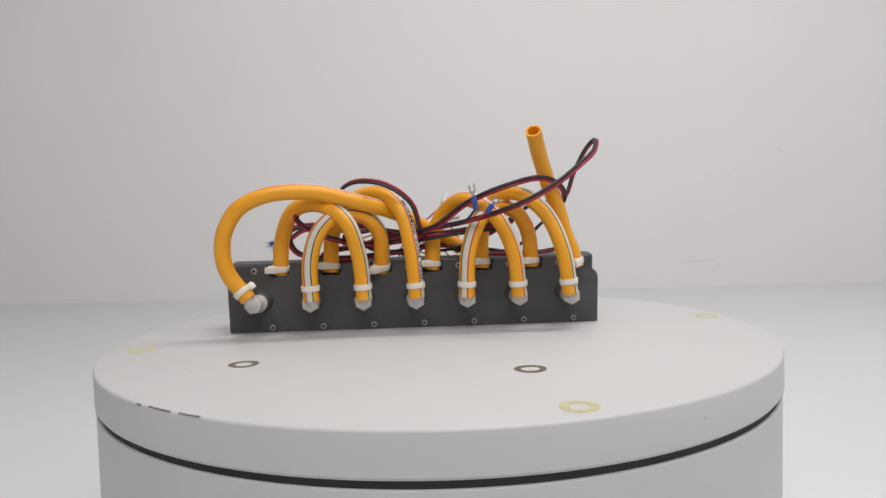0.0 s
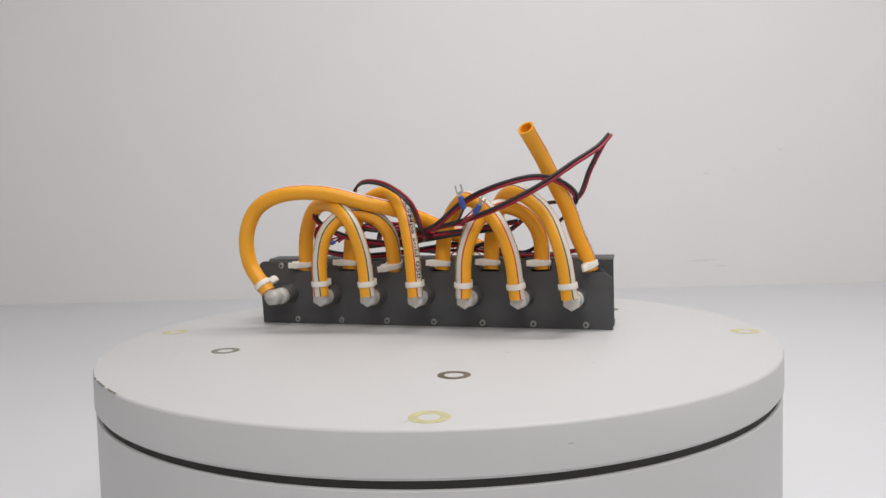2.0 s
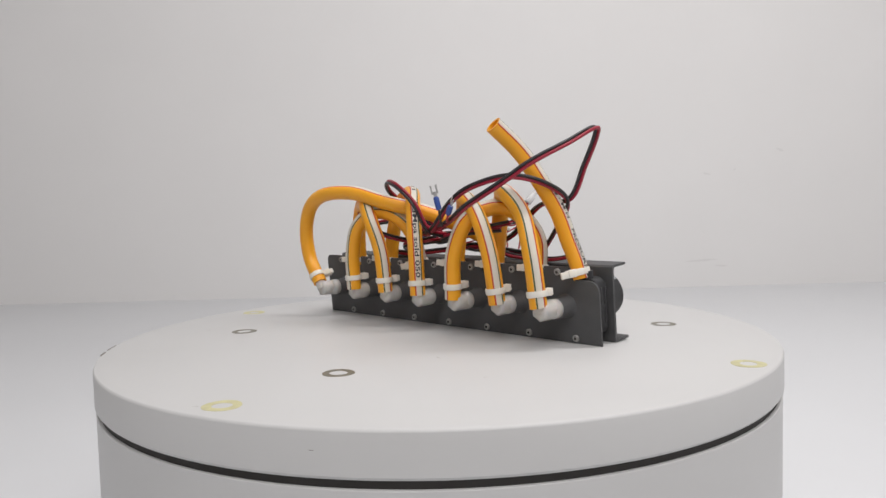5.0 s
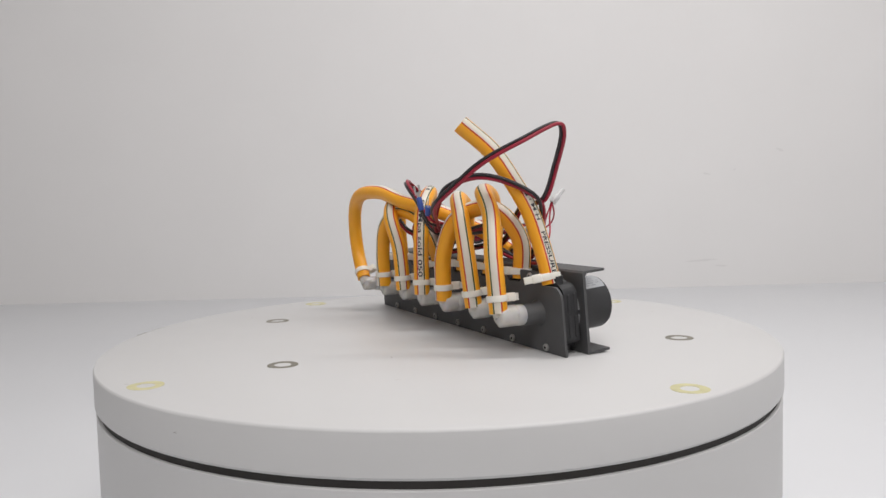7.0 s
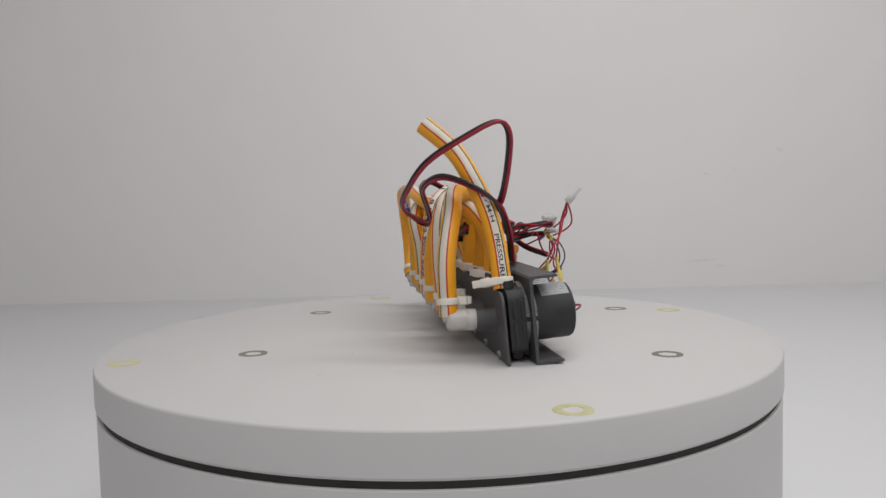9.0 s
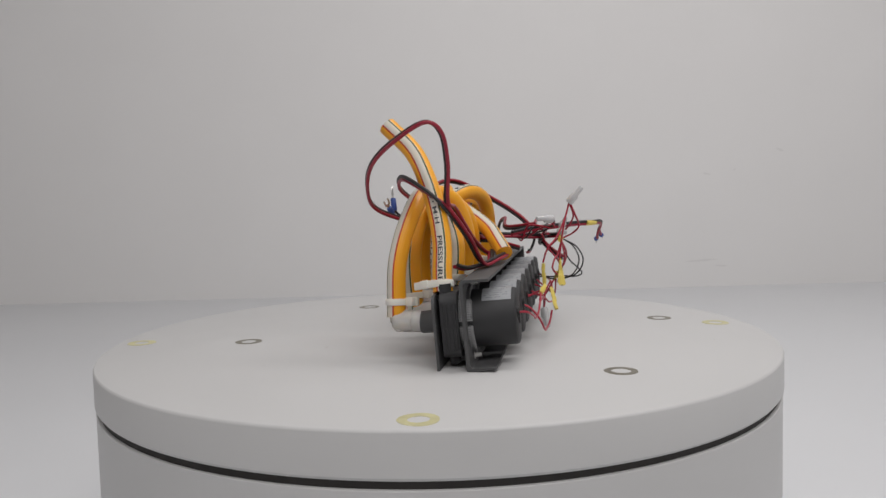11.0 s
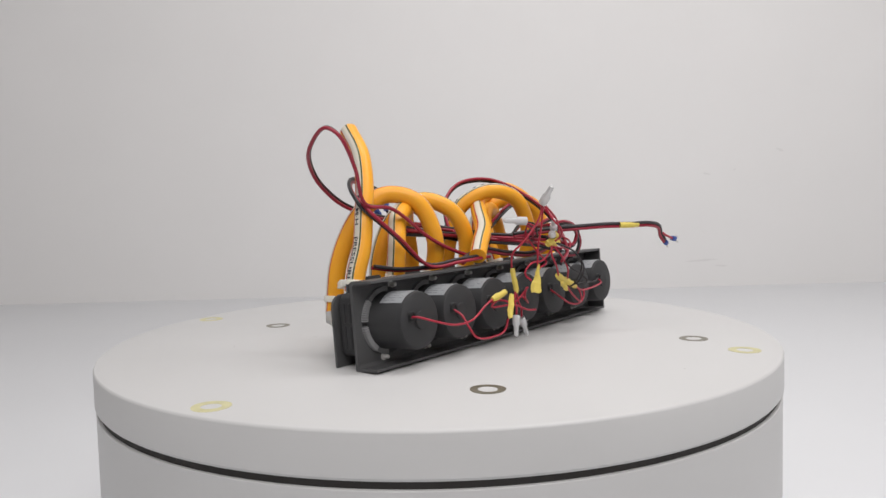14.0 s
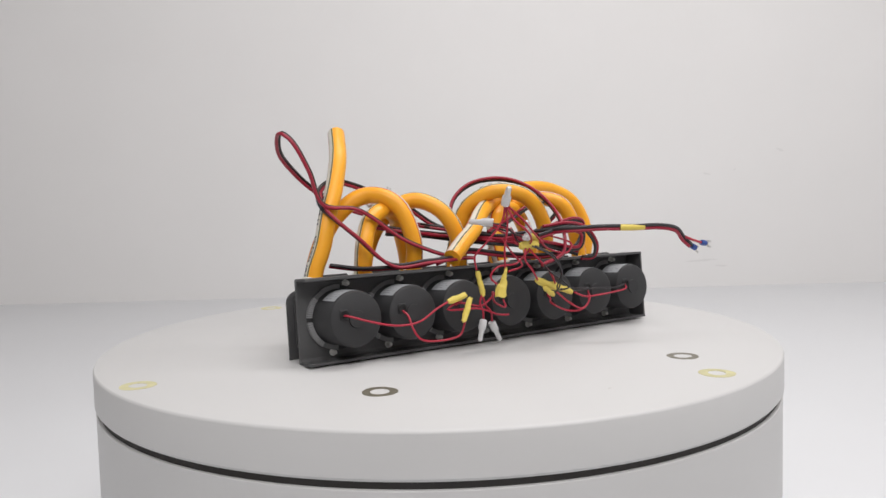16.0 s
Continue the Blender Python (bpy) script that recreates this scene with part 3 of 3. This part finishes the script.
def twin(mm, roll=0.0, flip=1, r=R_CORE, black_to=None):
    """Two-core cable: a red and a black core side by side; black_to: the way that the black core lies from the red one, or two ways, at the start and the end."""
    pts = spline([Vector(p) / 1000 for p in mm], 0.003)
    up = Vector((math.sin(roll), 0.2, math.cos(roll)))
    fr = frames_along(pts, up)
    side = [s * flip for t, s, b in fr]
    if black_to:
        ends = [Vector(d) for d in (black_to if isinstance(black_to[0], tuple) else (black_to, black_to))]
        ways = [ends[0].lerp(ends[1], min(1, max(0, (k / len(fr) - 0.3) * 3))) for k in range(len(fr))]
        side = [(d - t * d.dot(t)).normalized() for d, (t, s, b) in zip(ways, fr)]
        for _ in range(4):
            side = [(side[max(k - 1, 0)] + side[k] * 2 + side[min(k + 1, len(side) - 1)]).normalized() for k in range(len(side))]
    red = part("cable", tube(bmesh.new(), [p - s * r * 0.97 for p, s in zip(pts, side)], r, up, 10), RED_PVC, rack, "red and black two-core cable", smooth=60)
    part("black_core", tube(bmesh.new(), [p + s * r * 0.97 for p, s in zip(pts, side)], r, up, 10), BLACK_PVC, red, smooth=60)
    return red


def wire(mm, mat=THIN_RED, r=0.00085):
    pts = spline([Vector(p) / 1000 for p in mm], 0.003)
    return part("wire", tube(bmesh.new(), pts, r, (0.1, 0.3, 1), 8), mat, rack, "thin black wire" if mat is BLACK_PVC else "thin red wire", smooth=60)


twin([(-40, 5, 88), (-20, -8, 92), (0.1, -16.0, 95.9), (51.6, -43.8, 105.9), (96.9, -68.1, 120.6), (130.5, -64.6, 137.9), (153.5, -54.0, 154.0), (173.8, -31.8, 169.0), (182.4, -3.2, 181.8), (176.8, 4.8, 175.5), (163.8, 7.2, 151.5), (151.3, 4.2, 124.4), (119.9, 4.6, 119.2), (79.2, 14.3, 91.3), (37.9, 22.7, 75.6), (20, 30, 74)], black_to=((-0.8, -0.2, 0.5), (-0.7, -0.7, 0.1)))
twin([(-10, -12, 92), (21.0, -30.6, 101.2), (50.7, -41.1, 122.4), (84.4, -48.5, 136.5), (120.9, -37.9, 144.2), (143.3, -19.6, 136.7), (150.7, 0.3, 122.7), (128.2, 15.5, 97.4), (100.0, 24.7, 72.5), (71.5, 34, 74.1), (40, 40, 76.2)], black_to=((-0.8, -0.2, 0.55), (0.3, -0.4, 0.3)))
twin([(15, 5, 90), (7.5, -24.7, 96.9), (-1.6, -36.3, 123.9), (-24.9, -37.1, 141.4), (-54.7, -22.7, 145.2), (-72.2, -1.0, 134.6), (-67.7, 44.0, 106.2), (-47.5, 72, 77.1), (-8, 88, 68)], black_to=(-0.4, -0.5, -0.8))
twin([(-5, 40, 92), (-28.0, 58, 95.0), (-42, 84, 97.5), (-66, 104, 98.8), (-85.2, 117.4, 98.4), (-108, 127, 98.5), (-128, 129, 95), (-141, 126, 86), (-150, 126, 80)], 0.1)
twin([(98, -14, 104), (66, -13, 99), (30, -11, 94), (2, 4, 92), (-16, 34, 90), (-30, 60, 88), (-5, 84, 90)], black_to=(0.1, -0.6, 0.6))
twin([(86, -11, 98), (43, -13, 94), (6, -6, 88), (-8, 20, 86), (-45, 26, 82), (-80, 24, 78), (-95, 40, 72)], 0.2, -1)
twin([(-5, -6, 88), (-45, 2, 84), (-90, -10, 95), (-113, -11, 112), (-105, -13, 122), (-80, -13, 118), (-50, -11, 104), (-20, -2, 94)], 0.5)
twin([(60, 30, 72), (30, 26, 80), (-20, 22, 74), (-75, 18, 70), (-118, 14, 78), (-124, 16, 98), (-104, 24, 104), (-60, 30, 96), (-34, 60, 99)], 0.2)
twin([(-34, 60, 99), (-66, 60, 101), (-89, 58, 95), (-103, 56, 79), (-103, 52, 69), (-90, 50, 68.5)], 0.1, -1)
twin([(-20, 70, 92), (-52, 72, 98), (-72, 70, 92), (-72, 66, 80), (-40, 66, 84), (-10, 74, 90)], 0.3)
twin([(150, 10, 74.5), (126, 14, 70.5), (100, 20, 70), (70, 26, 71), (40, 24, 78)], black_to=(0.3, 0.8, 0.5))

# thin wires from the motors to the joints
wire([(160.5, 57, 40), (161, 63, 41), (146, 68, 36), (122, 69, 30), (102, 70, 31), (86, 71, 40), (75, 71, 44.5)])
wire([(110.5, 57, 39.5), (109, 64, 36), (109, 72, 26), (104, 75, 18), (81, 76, 15), (69, 78, 18), (66, 80, 28)])
wire([(60.5, 57, 39.5), (58, 66, 41), (45, 72, 38), (38, 74, 42), (32, 78, 50)])
wire([(60.5, 57, 38), (62, 70, 44), (76, 70, 38), (46, 73, 36), (30, 76, 30), (20, 78, 29)])
wire([(10.5, 57, 39.5), (14, 66, 34), (24, 72, 36), (34, 76, 42), (38, 80, 50)])
wire([(-39.5, 57, 39.5), (-36, 66, 36), (-29, 75, 34), (-45, 77, 26), (-64, 77, 25), (-73, 76, 31), (-74, 75, 37)])
wire([(-89.5, 57, 39.5), (-84, 66, 32), (-62, 78, 26), (-46, 80, 33), (-30, 81, 44)])
wire([(-139.5, 57, 39.5), (-134, 64, 37), (-110, 71, 36), (-87, 74, 35.5), (-69, 76, 36), (-54, 78, 41)])
wire([(-139.5, 58, 40.5), (-120, 64, 39), (-90, 68, 41), (-60, 74, 42), (-46, 79, 43)], BLACK_PVC)
wire([(-89.5, 58, 40.5), (-80, 66, 42), (-58, 74, 44), (-40, 80, 46)], BLACK_PVC)
# from the upper caps down to the joints
wire([(35.5, 95.5, 121), (36, 92, 108), (47, 84, 90), (52, 76, 80), (48, 72, 68)])
wire([(35, 95.5, 121), (30, 91, 103), (31, 88, 85), (29, 86, 68)])
wire([(34.5, 95.5, 121), (20, 99, 108), (-2, 90, 93), (-22, 80, 82), (-52, 72, 77), (-60, 68, 84), (-40, 62, 92)])
wire([(35, 96, 121), (31, 101, 109), (20, 104, 99), (11, 98, 92), (6, 90, 88)])
wire([(9, 88, 84), (12, 90, 76), (4, 90, 66), (-4, 87, 57)])
wire([(6, 88, 84), (-2, 92, 74), (-16, 90, 62), (-26, 84, 52)])
wire([(5, 87, 82), (16, 84, 72), (34, 82, 70), (40, 80, 62), (36, 84, 56)])
wire([(20, 70, 92), (12, 76, 78), (8, 82, 70), (26, 86, 66)])
for k in range(2):
    wire([(4 - 3 * k, 90, 86), (-6 - 5 * k, 102 - 3 * k, 78), (-12 - 4 * k, 108 - 4 * k, 65), (-15, 102 - 3 * k, 52), (-24 - 4 * k, 87, 45)], BLACK_PVC, 0.0007)
wire([(-4, 89, 76), (-10, 96, 64), (-16, 102, 58), (-21, 107, 51), (-18, 100, 48.5), (-28, 90, 48)], BLACK_PVC, 0.0007)
for k in range(4):
    wire([(40, 78, 106), (28, 82, 104 - 2 * k), (10 - 4 * k, 74 - 6 * k, 96 + k), (-10, 62 - 4 * k, 92 - 2 * k), (-30 - 4 * k, 44, 88 - k)], (BLACK_PVC, THIN_RED)[k % 2])


# ---- yellow tape, crimp caps and fork ends ----


def tape(a, b, w):
    """A flag of tape folded flat round a joint from a to b (millimetres), with creases and cut ends."""
    a, b = Vector(a) / 1000, Vector(b) / 1000
    n = 6
    w0, w1 = w if isinstance(w, tuple) else (w, w)
    pts = [a.lerp(b, i / n) for i in range(n + 1)]
    fr = frames_along(pts, (0.7, 0.7, 0.1))
    bm = bmesh.new()
    rings = []
    for i, (p, (t, s, c)) in enumerate(zip(pts, fr)):
        w = (w0 + (w1 - w0) * i / n) / 1000
        up, down = (w * random.uniform(0.8, 1.15) * (0.75 if i in (0, n) else 1) for _ in (0, 1))
        bow = s * random.uniform(-0.0005, 0.0005)
        shape = ((up, 0.0004), (up * 0.35, 0.0016), (-down * 0.3, 0.0014), (-down, 0.0003), (-down * 0.35, -0.0014), (up * 0.3, -0.0016))
        rings.append([bm.verts.new(p + bow + c * q + s * h + t * random.uniform(-0.0006, 0.0006)) for q, h in shape])
    for r0, r1 in zip(rings, rings[1:]):
        for k in range(6):
            bm.faces.new((r0[k], r0[(k + 1) % 6], r1[(k + 1) % 6], r1[k]))
    bm.faces.new(rings[0]), bm.faces.new(rings[-1])
    bmesh.ops.triangulate(bm, faces=bm.faces)
    part("tape_flag", bm, TAPE, rack, "crumpled yellow tape on a wire joint", smooth=12)


for a, b, w in (((76, 71, 44.5), (60, 74, 49), 2.6), ((47, 72, 67), (42.5, 73, 46), 2.3), ((59.5, 79, 47), (70, 84, 29), 2.4),
                ((28.5, 86.5, 69), (32, 87, 60), (0.9, 2.4)), ((31, 87, 62), (37, 88, 46), (2.2, 5.6)), ((-3, 86, 57), (-28, 83, 48), 3.2), ((-22, 82, 52), (-49, 80, 42), 2.8),
                ((-12, 86, 50), (-24, 84, 42), 2.4), ((14, 86, 86), (-4, 88, 87), 3.6), ((-6, 86, 90), (4, 88, 95), 2.6)):
    tape(a, b, w)
bm = tube(bmesh.new(), spline([Vector(p) / 1000 for p in ((-76, 112, 98.6), (-85.2, 117.4, 98.4), (-95, 121.5, 98.5))]), 0.0028, (0, 0, 1), 12)
part("tape_wrap", bm, TAPE, rack, "yellow tape wrapped round the cable")


def cap(tip, base, r=3.6):
    """Closed-end crimp cap: wide skirt and narrower closed tip."""
    tip, base = Vector(tip) / 1000, Vector(base) / 1000
    d = tip - base
    m = d.to_track_quat("Z", "Y").to_matrix().to_4x4()
    m.translation = base
    h, r = d.length, r / 1000
    bm = lathe(bmesh.new(), [(r * 0.8, 0.002), (r * 0.95, 0), (r, 0.0006), (r, h * 0.42), (r * 0.66, h * 0.52), (r * 0.62, h * 0.92), (r * 0.4, h), (0, h), ], seg=18)
    lathe(bm, [(0, h * 0.3), (r * 0.75, h * 0.3), (r * 0.8, 0.002)], seg=18)
    return part("crimp_cap", bm, CAP, rack, "clear plastic closed-end crimp cap", at=m)


cap((40, 107, 134.5), (35.5, 95.5, 121))
cap((51, 67, 107.5), (36, 80, 106.3))
cap((11, 92, 107), (5, 88, 98), 3.2)
cap((14, 92, 93), (4, 86, 94), 3.4)
cap((49, 76, 10), (42, 72, 26), 3.2)
cap((25, 72.1, 7), (33.5, 71.5, 23.5), 3.2)
wire([(33, 71.5, 24), (34, 72, 32), (40, 73, 38), (43, 73, 46)])
wire([(42, 72, 26), (43, 73, 34), (46, 73, 40), (44, 73, 47)])


def fork(root, tip, black=True, lead=None):
    """Fork terminal with a blue sleeve, at the end of a lead."""
    root, tip = Vector(root) / 1000, Vector(tip) / 1000
    d = tip - root
    m = d.to_track_quat("Z", "Y").to_matrix().to_4x4() @ Matrix.Rotation(radians(80), 4, "Z")
    m.translation = root
    h = d.length
    bm = lathe(bmesh.new(), [(0, 0), (0.0023, 0), (0.0026, 0.001), (0.0026, h * 0.46), (0.0021, h * 0.52), (0, h * 0.55)], seg=14)
    ob = part("fork_terminal", bm, BLUE_PVC, rack, "blue sleeved fork terminal", at=m)
    bm = bmesh.new()
    box(bm, (-0.0016, -0.0004, h * 0.5), (0.0016, 0.0004, h * 0.68), 0.0002)
    for s in (-1, 1):
        box(bm, (s * 0.0025 - 0.0008, -0.0004, h * 0.70), (s * 0.0025 + 0.0008, 0.0004, h), 0.0002)
    box(bm, (-0.0033, -0.0004, h * 0.64), (0.0033, 0.0004, h * 0.73), 0.0002)
    part("fork", bm, TIN, ob, "tinned metal fork")
    if lead:
        wire(lead + [tuple(root * 1000)], BLACK_PVC if black else THIN_RED, 0.0012)


fork((57, -61, 117), (53, -64, 139), True, [(30, -28, 100), (48, -50, 106)])
fork((67, -60, 113), (77, -64, 127), False, [(40, -30, 104), (56, -50, 107)])
fork((-160, 130, 82), (-171, 132, 80), False, [(-141, 128, 88), (-149, 129, 85)])
fork((-154, 125, 79), (-164, 124, 75), True, [(-141, 127, 88), (-148, 127, 83)])


def motions():
    rows = [(i * 0.5, radians(TURN * i * 0.5)) for i in range(33)]
    # the disc sits a trace out of level on its axle, so it wobbles as it turns
    level = Matrix.Rotation(-0.00147, 4, "X") @ Matrix.Rotation(-0.00075, 4, "Y")
    walk(disc, [(t, pose(0, 0, TOP) @ Matrix.Rotation(a, 4, "Z") @ level) for t, a in rows])
    walk(rack, [(t, pose(0, 0, TOP) @ Matrix.Rotation(a, 4, "Z") @ level @ RACK) for t, a in rows])


motions()
